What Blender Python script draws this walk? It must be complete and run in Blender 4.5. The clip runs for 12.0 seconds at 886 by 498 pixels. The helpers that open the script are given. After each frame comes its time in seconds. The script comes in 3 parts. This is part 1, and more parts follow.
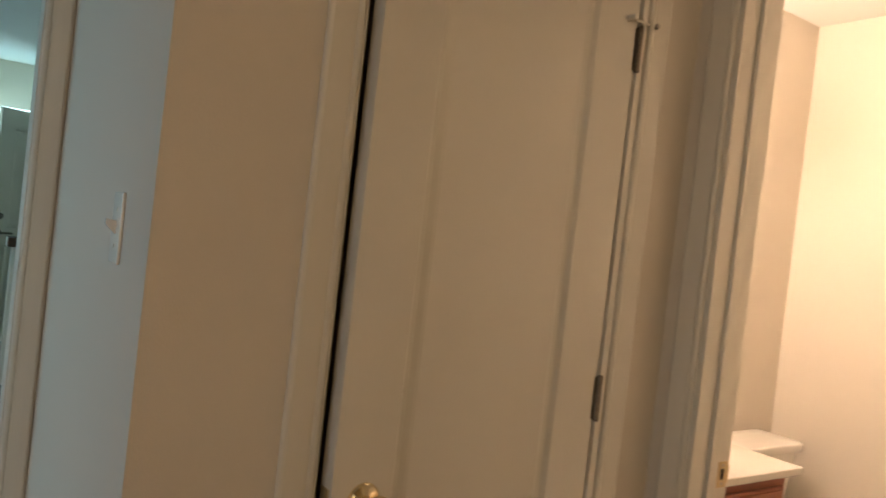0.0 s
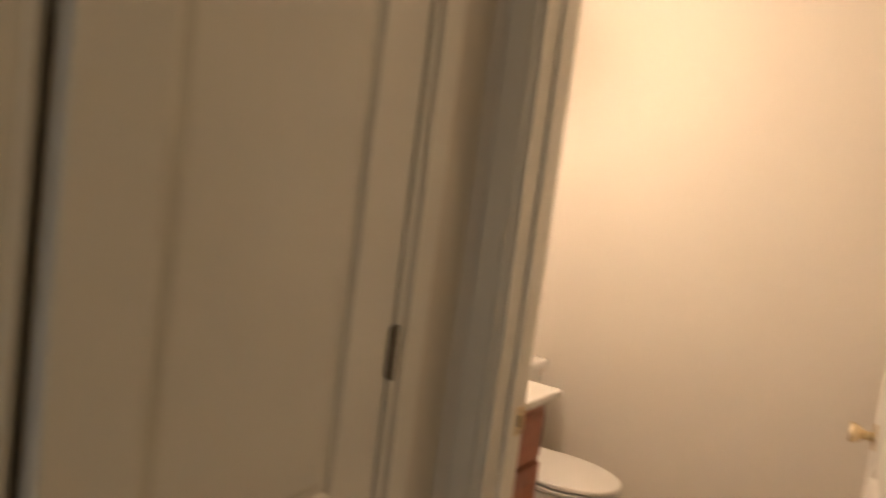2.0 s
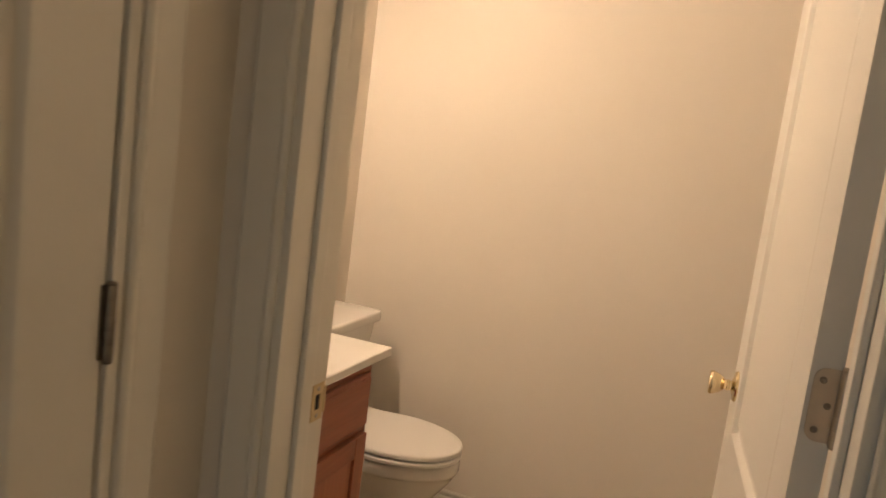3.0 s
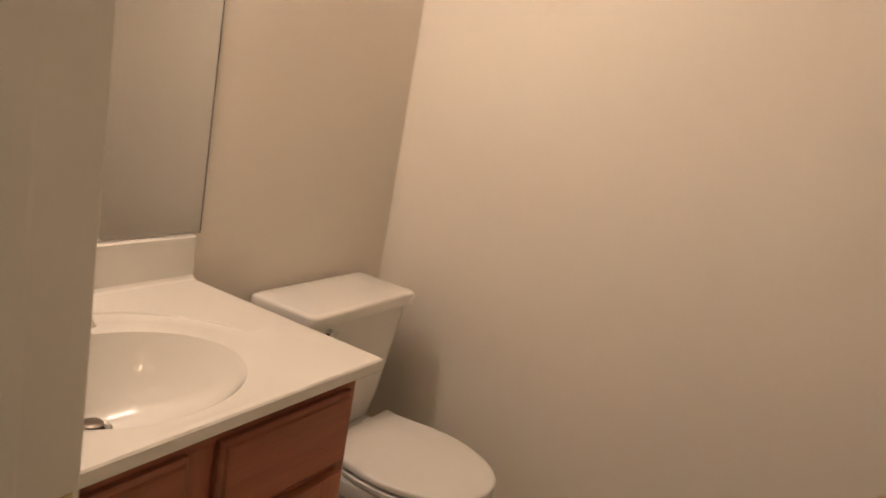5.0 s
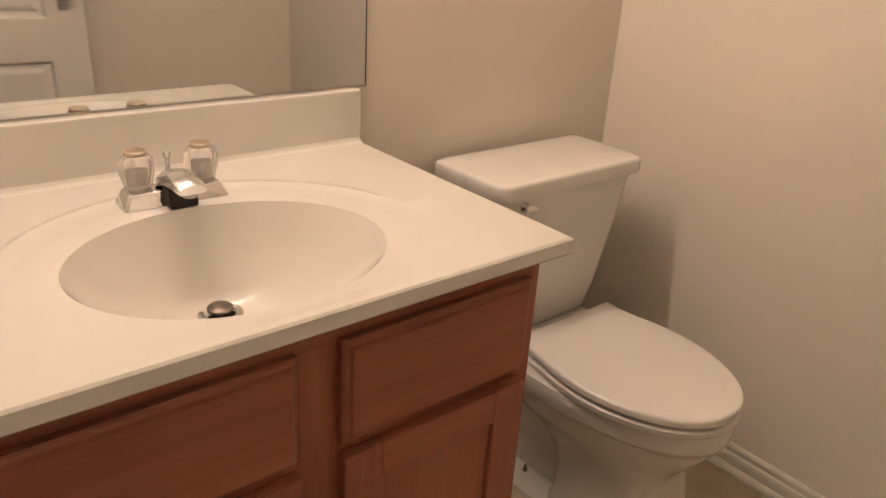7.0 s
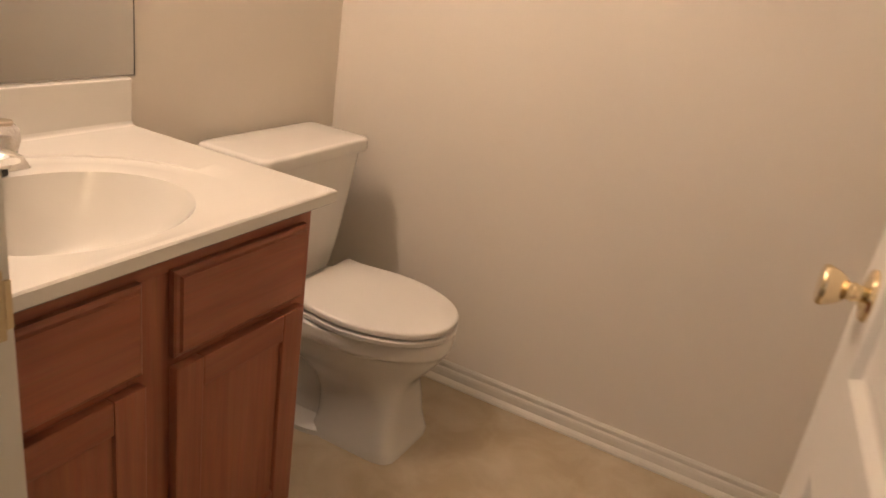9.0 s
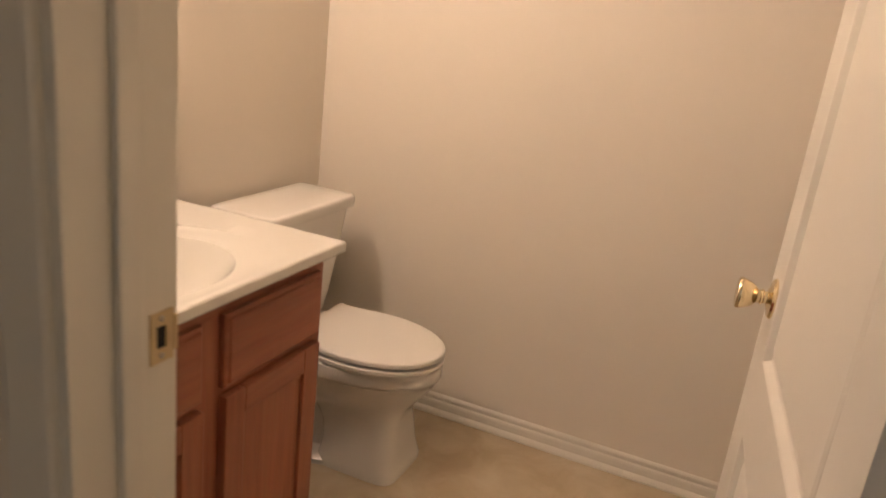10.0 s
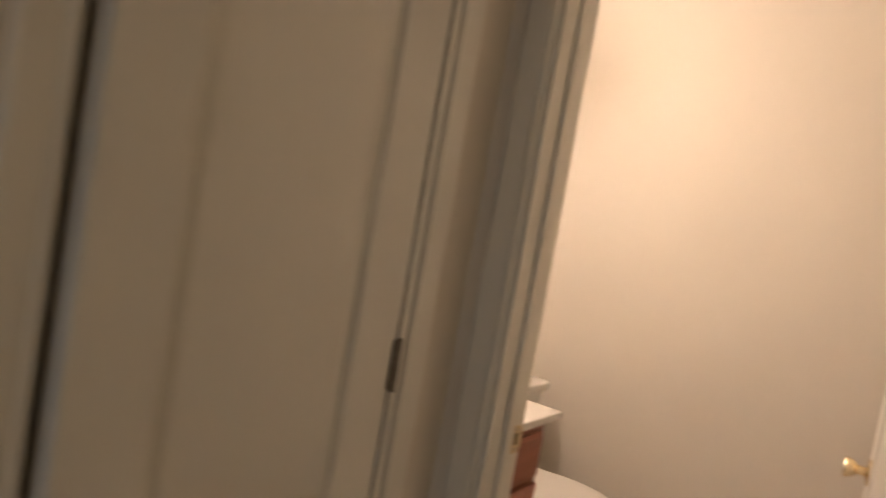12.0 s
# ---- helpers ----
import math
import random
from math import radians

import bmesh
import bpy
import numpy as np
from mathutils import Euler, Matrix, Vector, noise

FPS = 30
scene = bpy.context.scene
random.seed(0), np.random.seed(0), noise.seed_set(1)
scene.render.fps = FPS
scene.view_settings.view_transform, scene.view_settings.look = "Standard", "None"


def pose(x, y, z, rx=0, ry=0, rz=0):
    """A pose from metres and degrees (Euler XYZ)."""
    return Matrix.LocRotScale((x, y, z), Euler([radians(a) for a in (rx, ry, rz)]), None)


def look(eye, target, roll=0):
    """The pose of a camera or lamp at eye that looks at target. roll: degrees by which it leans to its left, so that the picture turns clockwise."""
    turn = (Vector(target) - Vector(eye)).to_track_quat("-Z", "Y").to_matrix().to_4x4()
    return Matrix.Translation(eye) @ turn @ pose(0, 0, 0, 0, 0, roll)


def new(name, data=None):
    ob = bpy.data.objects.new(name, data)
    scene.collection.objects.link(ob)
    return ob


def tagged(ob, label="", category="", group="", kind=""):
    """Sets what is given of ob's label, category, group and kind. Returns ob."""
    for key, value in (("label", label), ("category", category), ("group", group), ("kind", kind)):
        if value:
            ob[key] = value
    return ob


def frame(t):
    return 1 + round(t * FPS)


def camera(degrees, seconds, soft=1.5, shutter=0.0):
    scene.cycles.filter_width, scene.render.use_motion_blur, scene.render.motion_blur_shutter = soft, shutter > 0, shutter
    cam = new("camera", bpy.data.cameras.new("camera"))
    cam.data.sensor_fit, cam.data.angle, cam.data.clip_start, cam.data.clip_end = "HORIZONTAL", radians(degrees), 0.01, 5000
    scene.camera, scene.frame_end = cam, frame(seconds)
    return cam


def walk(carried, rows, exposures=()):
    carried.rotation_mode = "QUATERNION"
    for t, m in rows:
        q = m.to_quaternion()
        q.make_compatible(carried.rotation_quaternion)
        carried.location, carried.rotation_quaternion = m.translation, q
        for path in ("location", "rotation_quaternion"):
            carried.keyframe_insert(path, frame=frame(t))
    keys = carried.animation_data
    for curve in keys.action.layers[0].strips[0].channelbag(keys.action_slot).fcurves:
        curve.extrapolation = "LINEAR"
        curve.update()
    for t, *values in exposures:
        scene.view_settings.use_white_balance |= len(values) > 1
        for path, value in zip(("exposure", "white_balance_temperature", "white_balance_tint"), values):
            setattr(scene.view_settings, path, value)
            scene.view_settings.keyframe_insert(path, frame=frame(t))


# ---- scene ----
cam = camera(62.4, 12.0, shutter=0.5)
PATH = [
    (0, (-1.622, -1.747, 1.384), (-0.494, -0.096, 1.353), 6.5),
    (0.5, (-1.578, -1.639, 1.364), (-0.534, 0.067, 1.320), 5.9),
    (0.7, (-1.585, -1.597, 1.364), (-0.544, 0.110, 1.311), 5.9),
    (1, (-1.565, -1.569, 1.356), (-0.496, 0.120, 1.308), 6.1),
    (1.5, (-1.556, -1.495, 1.376), (-0.195, -0.033, 1.280), 7.0),
    (2, (-1.465, -1.411, 1.380), (0.205, -0.325, 1.209), 7.3),
    (2.5, (-1.282, -1.352, 1.348), (0.566, -0.625, 1.110), 6.8),
    (4.5, (-0.590, -1.277, 1.312), (1.205, -0.478, 0.942), 8.2),
    (5, (-0.449, -1.254, 1.313), (1.243, -0.280, 0.878), 10.3),
    (5.5, (-0.291, -1.255, 1.307), (1.240, -0.096, 0.748), 8.6),
    (6, (-0.184, -1.210, 1.242), (1.204, 0.071, 0.584), 6.8),
    (6.5, (-0.132, -1.160, 1.203), (1.135, 0.191, 0.448), 4.9),
    (7, (-0.111, -1.142, 1.184), (1.072, 0.251, 0.372), 3.6),
    (7.5, (-0.106, -1.155, 1.182), (1.161, 0.157, 0.363), 4.9),
    (9.5, (-0.569, -1.307, 1.239), (1.177, -0.611, 0.556), 8.6),
    (10, (-0.694, -1.312, 1.278), (1.078, -0.596, 0.687), 6.8),
    (10.5, (-0.929, -1.318, 1.334), (0.899, -0.628, 0.912), 8.7),
    (11, (-1.098, -1.267, 1.330), (0.794, -0.672, 1.070), 10.5),
    (11.5, (-1.271, -1.323, 1.353), (0.566, -0.551, 1.176), 10.0),
    (12, (-1.493, -1.436, 1.383), (0.163, -0.321, 1.257), 9.8),
]
EXPOSURES = [(0, 0.52, 6950, 10), (0.5, 0.64, 6500, 6), (0.8, 0.80, 6300, 4), (1.1, 0.76, 6450, 5), (1.5, 0.56, 6750, 8), (2.0, 0.2, 6850, 7), (2.5, 0.1, 6900, 5), (4.4, -0.18, 6350, 8),
             (5.2, -0.27, 6280, 8), (6.0, -0.26, 6220, 9), (6.5, -0.16, 6200, 9), (7.0, -0.06, 6220, 9), (7.5, -0.02, 6220, 9), (9.5, 0.08, 6550, 10), (10.5, 0.1, 6500, 10), (12.0, 0.06, 6300, 9)]
walk(cam, [(t, look(eye, goal, lean)) for t, eye, goal, lean in PATH], EXPOSURES)

# ---- light and exposure ----
world = bpy.data.worlds.new("world")
scene.world = world
world.use_nodes = True
wn = world.node_tree
sky = wn.nodes.new("ShaderNodeTexSky")
sky.sky_type = "NISHITA"
sky.sun_disc = False
sky.sun_elevation = radians(35)
sky.sun_rotation = radians(250)
wn.nodes["Background"].inputs["Strength"].default_value = 0.10
wn.links.new(sky.outputs["Color"], wn.nodes["Background"].inputs["Color"])

BULB_GLOW = 270.0
HALL_POWER = 13.2
DAY_POWER = 9.0


# ---- materials ----
def material(name, base, rough=0.5, metal=0.0, vary=0.06, scale=6.0, fine=120.0, bump=0.02, coat=0.0, spec=0.5):
    """Plain surface with broad mottling, fine grain and a little relief, in metres of object space."""
    m = bpy.data.materials.new(name)
    m.use_nodes = True
    t = m.node_tree
    b = t.nodes["Principled BSDF"]
    co = t.nodes.new("ShaderNodeTexCoord")
    big, small = t.nodes.new("ShaderNodeTexNoise"), t.nodes.new("ShaderNodeTexNoise")
    big.inputs["Scale"].default_value, big.inputs["Detail"].default_value = scale, 4
    small.inputs["Scale"].default_value, small.inputs["Detail"].default_value = fine, 3
    for n in (big, small):
        t.links.new(co.outputs["Object"], n.inputs["Vector"])
    mix = t.nodes.new("ShaderNodeMix")
    mix.data_type = "RGBA"
    mix.inputs["A"].default_value = (*[c * (1 - vary) for c in base], 1)
    mix.inputs["B"].default_value = (*[min(1, c * (1 + vary)) for c in base], 1)
    t.links.new(big.outputs["Fac"], mix.inputs["Factor"])
    t.links.new(mix.outputs["Result"], b.inputs["Base Color"])
    rr = t.nodes.new("ShaderNodeMapRange")
    rr.inputs["To Min"].default_value, rr.inputs["To Max"].default_value = rough * 0.88, min(1, rough * 1.12)
    t.links.new(big.outputs["Fac"], rr.inputs["Value"])
    t.links.new(rr.outputs["Result"], b.inputs["Roughness"])
    b.inputs["Metallic"].default_value = metal
    b.inputs["Coat Weight"].default_value = coat
    b.inputs["Specular IOR Level"].default_value = spec
    if bump:
        bp = t.nodes.new("ShaderNodeBump")
        bp.inputs["Strength"].default_value = 0.35
        bp.inputs["Distance"].default_value = bump * 0.05
        t.links.new(small.outputs["Fac"], bp.inputs["Height"])
        t.links.new(bp.outputs["Normal"], b.inputs["Normal"])
    return m


def wood(name, dark, light, along="z", rough=0.42):
    """Stained oak: stretched grain, pores and broad tone shifts that differ from board to board."""
    m = bpy.data.materials.new(name)
    m.use_nodes = True
    t = m.node_tree
    b = t.nodes["Principled BSDF"]
    co, mp, info = t.nodes.new("ShaderNodeTexCoord"), t.nodes.new("ShaderNodeMapping"), t.nodes.new("ShaderNodeObjectInfo")
    mp.inputs["Scale"].default_value = {"z": (26, 26, 1.6), "x": (1.6, 26, 26)}[along]
    t.links.new(co.outputs["Object"], mp.inputs["Vector"])
    t.links.new(info.outputs["Random"], mp.inputs["Location"])
    grain, pores = t.nodes.new("ShaderNodeTexNoise"), t.nodes.new("ShaderNodeTexNoise")
    grain.inputs["Scale"].default_value, grain.inputs["Detail"].default_value = 1.0, 6
    grain.inputs["Distortion"].default_value = 1.3
    pores.inputs["Scale"].default_value, pores.inputs["Detail"].default_value = 7.0, 3
    for n in (grain, pores):
        t.links.new(mp.outputs["Vector"], n.inputs["Vector"])
    ramp = t.nodes.new("ShaderNodeValToRGB")
    ramp.color_ramp.elements[0].position, ramp.color_ramp.elements[1].position = 0.3, 0.72
    ramp.color_ramp.elements[0].color, ramp.color_ramp.elements[1].color = (*dark, 1), (*light, 1)
    t.links.new(grain.outputs["Fac"], ramp.inputs["Fac"])
    mul = t.nodes.new("ShaderNodeMix")
    mul.data_type, mul.blend_type = "RGBA", "MULTIPLY"
    mul.inputs["Factor"].default_value = 0.25
    t.links.new(ramp.outputs["Color"], mul.inputs["A"])
    t.links.new(pores.outputs["Color"], mul.inputs["B"])
    t.links.new(mul.outputs["Result"], b.inputs["Base Color"])
    b.inputs["Roughness"].default_value = rough
    bp = t.nodes.new("ShaderNodeBump")
    bp.inputs["Strength"].default_value, bp.inputs["Distance"].default_value = 0.25, 0.0006
    t.links.new(pores.outputs["Fac"], bp.inputs["Height"])
    t.links.new(bp.outputs["Normal"], b.inputs["Normal"])
    return m


def glow(name, colour, strength):
    m = bpy.data.materials.new(name)
    m.use_nodes = True
    b = m.node_tree.nodes["Principled BSDF"]
    b.inputs["Base Color"].default_value = (0.8, 0.8, 0.78, 1)
    b.inputs["Emission Color"].default_value = (*colour, 1)
    b.inputs["Emission Strength"].default_value = strength
    return m


def vinyl(name):
    """Sheet vinyl printed as mottled tan stone."""
    m = material(name, (0.42, 0.33, 0.22), 0.42, vary=0.14, scale=9, fine=60, bump=0.01)
    t = m.node_tree
    b = t.nodes["Principled BSDF"]
    co = t.nodes.new("ShaderNodeTexCoord")
    n = t.nodes.new("ShaderNodeTexNoise")
    n.inputs["Scale"].default_value, n.inputs["Detail"].default_value, n.inputs["Distortion"].default_value = 8.0, 9, 0.5
    t.links.new(co.outputs["Object"], n.inputs["Vector"])
    r = t.nodes.new("ShaderNodeValToRGB")
    for e, (p, c) in zip(r.color_ramp.elements, ((0.36, (0.43, 0.345, 0.225, 1)), (0.64, (0.53, 0.45, 0.325, 1)))):
        e.position, e.color = p, c
    t.links.new(n.outputs["Fac"], r.inputs["Fac"])
    t.links.new(r.outputs["Color"], b.inputs["Base Color"])
    return m


def clear(name, colour=(1, 1, 1), rough=0.03, ior=1.49):
    m = bpy.data.materials.new(name)
    m.use_nodes = True
    b = m.node_tree.nodes["Principled BSDF"]
    b.inputs["Base Color"].default_value = (*colour, 1)
    b.inputs["Transmission Weight"].default_value = 1.0
    b.inputs["Roughness"].default_value = rough
    b.inputs["IOR"].default_value = ior
    return m


WALL = material("wall_paint", (0.72, 0.665, 0.58), 0.75, vary=0.035, scale=2.2, fine=260, bump=0.02, spec=0.25)
HALL_WALL = material("hall_wall_paint", (0.66, 0.605, 0.525), 0.75, vary=0.03, scale=2.0, fine=260, bump=0.02, spec=0.25)
CEIL = material("ceiling_paint", (0.78, 0.77, 0.74), 0.85, vary=0.03, scale=3, fine=140, bump=0.05, spec=0.2)
TRIM = material("trim_paint", (0.69, 0.655, 0.58), 0.38, vary=0.03, scale=7, fine=70, bump=0.006)
DOOR = material("door_paint", (0.69, 0.66, 0.595), 0.42, vary=0.03, scale=4, fine=90, bump=0.01)
PORCELAIN = material("porcelain", (0.74, 0.72, 0.675), 0.16, vary=0.015, scale=4, fine=30, bump=0.0, coat=0.4)
PLASTIC = material("seat_plastic", (0.735, 0.71, 0.66), 0.30, vary=0.015, scale=5, fine=60, bump=0.003)
MARBLE = material("cultured_marble", (0.68, 0.655, 0.60), 0.12, vary=0.02, scale=5, fine=40, bump=0.0, coat=0.3)
OAK_V = wood("oak_upright", (0.275, 0.085, 0.044), (0.385, 0.140, 0.078), "z")
OAK_H = wood("oak_level", (0.275, 0.085, 0.044), (0.385, 0.140, 0.078), "x")
# darker copy of the oak: the shade on the cabinet box is in its colour
OAK_SHADED = wood("oak_shadowed_box", (0.12, 0.045, 0.02), (0.2, 0.085, 0.04), "z")
CHROME = material("chrome", (0.82, 0.82, 0.82), 0.08, 1.0, vary=0.02, bump=0.0)
STEEL = material("dull_steel", (0.45, 0.42, 0.37), 0.34, 1.0, vary=0.12, scale=40, bump=0.004)
DARK_STEEL = material("darkened_steel", (0.20, 0.17, 0.14), 0.38, 1.0, vary=0.2, scale=60, bump=0.004)
HINGE = material("hinge_metal", (0.50, 0.42, 0.33), 0.42, 1.0, vary=0.15, scale=50, bump=0.004)
BRASS = material("brass", (0.80, 0.67, 0.44), 0.14, 1.0, vary=0.06, scale=25, bump=0.0)
BRASS_OLD = material("worn_brass", (0.62, 0.50, 0.30), 0.36, 1.0, vary=0.18, scale=45, bump=0.004)
# near-black that stands for shade in holes and below the spout
DARK = material("painted_shade", (0.012, 0.011, 0.010), 0.8, bump=0.0)
RUBBER = material("white_rubber", (0.7, 0.68, 0.62), 0.6, bump=0.0)
ACRYLIC = clear("clear_acrylic", (0.96, 0.93, 0.90), 0.12, 1.18)
ACRYLIC.node_tree.nodes["Principled BSDF"].inputs["Transmission Weight"].default_value = 0.78
GLASS = clear("window_glass", (1, 1, 1), 0.0, 1.45)
MIRROR = material("mirror_silver", (0.80, 0.81, 0.79), 0.015, 1.0, vary=0.0, bump=0.0)
MIRROR_EDGE = material("mirror_dark_edge", (0.05, 0.05, 0.045), 0.3, bump=0.0)
SWITCH = material("switch_plastic", (0.74, 0.72, 0.67), 0.25, vary=0.01, bump=0.0)
CARPET = material("carpet_pile", (0.24, 0.21, 0.17), 0.95, vary=0.12, scale=30, fine=420, bump=0.25, spec=0.1)
VINYL = vinyl("sheet_vinyl")
ENTRY = material("entry_floor", (0.46, 0.44, 0.38), 0.25, vary=0.06, scale=5, bump=0.003)
CAP_WOOD = wood("cap_wood", (0.05, 0.022, 0.012), (0.10, 0.045, 0.022), "x")
BULB = glow("lit_bulb", (1.0, 0.745, 0.585), BULB_GLOW)
LAMP_GLASS = glow("lit_hall_glass", (1.0, 0.78, 0.5), 2.0)
OUTDOORS = glow("bright_outdoors", (0.62, 0.93, 1.0), 3.2)
GROUND = material("lawn_ground", (0.08, 0.11, 0.05), 0.95, vary=0.3, scale=2, bump=0.05)


# ---- mesh helpers ----
def part(name, bm, mat, parent=None, label="", smooth=False):
    """Links a bmesh as one mesh object, under parent when given."""
    me = bpy.data.meshes.new(name)
    bmesh.ops.recalc_face_normals(bm, faces=bm.faces)
    bm.to_mesh(me)
    bm.free()
    me.materials.append(mat)
    if smooth:
        for p in me.polygons:
            p.use_smooth = True
        me.set_sharp_from_angle(angle=radians(40))
    ob = new(name, me)
    if parent:
        ob.parent = parent
    if label:
        tagged(ob, label)
    return ob


def thing(name, label, category, at=(0, 0, 0), turn=0.0, group="", kind=""):
    ob = new(name)
    ob.empty_display_size = 0.05
    ob.matrix_basis = pose(*at, 0, 0, turn)
    return tagged(ob, label, category, group, kind)


def box(x0, x1, y0, y1, z0, z1, bevel=0.0, segments=2, bm=None):
    bm = bm or bmesh.new()
    made = bmesh.ops.create_cube(bm, size=1.0)["verts"]
    for v in made:
        v.co = Vector((x0 + (v.co.x + 0.5) * (x1 - x0), y0 + (v.co.y + 0.5) * (y1 - y0), z0 + (v.co.z + 0.5) * (z1 - z0)))
    if bevel:
        edges = list({e for v in made for e in v.link_edges})
        bmesh.ops.bevel(bm, geom=edges, offset=bevel, segments=segments, profile=0.6, affect="EDGES", clamp_overlap=True)
    return bm


def structure(name, bm, mat, label):
    return tagged(part(name, bm, mat), label, "structure", kind="structure")


def boxes(*spans, bevel=0.0):
    bm = bmesh.new()
    for s in spans:
        box(*s, bevel=bevel, bm=bm)
    return bm


def lathe(profile, segments=28, axis="z", bm=None, m=None):
    """Turns (radius, height) pairs round an axis."""
    bm = bm or bmesh.new()
    rings = []
    for r, h in profile:
        ring = []
        for i in range(segments):
            a = 2 * math.pi * i / segments
            p = Vector((r * math.cos(a), r * math.sin(a), h))
            if axis == "y":
                p = Vector((p.x, p.z, p.y))
            elif axis == "x":
                p = Vector((p.z, p.x, p.y))
            ring.append(bm.verts.new(m @ p if m else p))
        rings.append(ring)
    for a, b in zip(rings, rings[1:]):
        for i in range(segments):
            j = (i + 1) % segments
            bm.faces.new((a[i], a[j], b[j], b[i]))
    for ring in (rings[0], rings[-1]):
        bm.faces.new(ring)
    return bm


def extrude_profile(points, start, end, along="z"):
    """A profile of (u, v) pairs swept straight; along z: u is x and v is y; along x: u is y and v is z; along y: u is x and v is z."""
    bm = bmesh.new()
    ends = []
    for h in (start, end):
        ends.append([bm.verts.new({"z": (u, v, h), "x": (h, u, v), "y": (u, h, v)}[along]) for u, v in points])
    n = len(points)
    for i in range(n):
        j = (i + 1) % n
        bm.faces.new((ends[0][i], ends[0][j], ends[1][j], ends[1][i]))
    bm.faces.new(ends[0])
    bm.faces.new(ends[1])
    return bm


def loft(rings, close=True, cap=True, bm=None):
    """Skins closed rings of equal count."""
    bm = bm or bmesh.new()
    made = [[bm.verts.new(p) for p in ring] for ring in rings]
    n = len(made[0])
    for a, b in zip(made, made[1:]):
        for i in range(n):
            j = (i + 1) % n
            bm.faces.new((a[i], a[j], b[j], b[i]))
    if cap:
        bm.faces.new(made[0])
        bm.faces.new(made[-1])
    return bm


CEILING = 2.45
FZ = 0.03                   # finished floor level
EX, WX = 1.356, -0.150       # bathroom: far wall and inner face of the door wall
SY, NY = -1.665, -0.009        # bathroom: wall behind the door, mirror wall
DX = -0.270                 # hall face of the door wall
CY = -0.679                 # hall face of the closet wall
FX = -1.385                 # outer corner of the closet wall
JL, JR = -0.792, -1.477       # bathroom doorway
DOOR_H = 2.04
KL, KR = -1.089, -0.460     # closet doorway
ENTRY_TOP = 2.54
GY = 0.40                   # wall at the end of the side passage

# ---- structure ----
structure("floor_bathroom", boxes((DX + 0.05, EX, SY, NY, -0.05, FZ)), VINYL, "tan mottled sheet vinyl floor of the bathroom")
structure("floor_hall", boxes((-4.3, DX + 0.05, -3.4, 0.6, -0.05, FZ + 0.004)), CARPET, "grey-brown carpet of the hall")
structure("ceiling_bathroom", boxes((WX, EX, SY, NY, CEILING, CEILING + 0.1)), CEIL, "white painted bathroom ceiling")
structure("ceiling_closet", boxes((FX, DX, CY, 0.13, CEILING, CEILING + 0.1)), CEIL, "plain ceiling of the closet")
structure("ceiling_hall", boxes((-4.3, DX, -3.4, CY, CEILING, CEILING + 0.1), (-4.3, FX, CY, GY, CEILING, CEILING + 0.1)), CEIL, "white painted hall ceiling")
structure("wall_north", boxes((WX, EX + 0.1, NY, NY + 0.11, 0, CEILING)), WALL, "cream painted wall behind mirror and toilet")
structure("wall_east", boxes((EX, EX + 0.11, SY - 0.1, NY, 0, CEILING)), WALL, "cream painted wall beside the toilet")
structure("wall_south", boxes((DX, EX, SY - 0.11, SY, 0, CEILING)), WALL, "cream painted wall behind the open door")
structure("wall_west", boxes((DX, WX, JL + 0.018, NY + 0.11, 0, CEILING), (DX, WX, SY, JR - 0.018, 0, CEILING),
                             (DX, WX, JR - 0.018, JL + 0.018, DOOR_H + 0.02, CEILING)), WALL, "cream painted wall with the bathroom doorway")
structure("wall_closet", boxes((FX, KL - 0.02, CY, CY + 0.11, 0, CEILING), (KR + 0.02, DX, CY, CY + 0.11, 0, CEILING),
                               (KL - 0.02, KR + 0.02, CY, CY + 0.11, DOOR_H + 0.02, CEILING)), HALL_WALL, "beige painted wall round the closet door")
structure("wall_closet_back", boxes((FX + 0.11, DX, 0.02, 0.13, 0, CEILING)), HALL_WALL, "plain back wall of the closet")
structure("wall_passage", boxes((FX, FX + 0.11, CY + 0.11, GY, 0, CEILING)), HALL_WALL, "pale wall with a light switch in the side passage")
structure("wall_hall_south", boxes((-4.3, DX, -3.5, -3.4, 0, CEILING)), HALL_WALL, "plain hall wall")
structure("wall_hall_east", boxes((DX, DX + 0.11, -3.4, SY - 0.11, 0, CEILING)), HALL_WALL, "plain hall wall beyond the bathroom")

# passage and entry seen past the closet corner
structure("wall_passage_end", boxes((FX - 0.012, FX + 0.11, GY, GY + 0.11, 0, CEILING), (-4.3, -2.55, GY, GY + 0.11, 0, CEILING),
                                    (-2.55, FX - 0.012, GY, GY + 0.11, 2.2, ENTRY_TOP)), HALL_WALL, "wall with a cased opening into the entry")
structure("floor_passage", boxes((-3.6, -0.6, 0.6, 3.40, -0.05, FZ + 0.004)), CARPET, "dark carpet leading to the entry")
structure("floor_entry", boxes((-3.6, -0.5, 3.40, 6.22, -0.05, FZ)), ENTRY, "pale glossy sheet floor of the entry")
structure("ceiling_entry", boxes((-3.6, -0.5, GY + 0.11, 6.10, ENTRY_TOP, ENTRY_TOP + 0.1)), CEIL, "white ceiling of the entry")
structure("wall_entry_east", boxes((-0.5, -0.4, GY + 0.11, 6.22, 0, ENTRY_TOP)), HALL_WALL, "plain entry wall")
structure("wall_entry_end", boxes((-0.60, -0.5, 6.10, 6.22, 0, ENTRY_TOP), (-1.44, -0.60, 6.10, 6.22, 2.12, ENTRY_TOP)), HALL_WALL, "pale far wall over the open entry door")
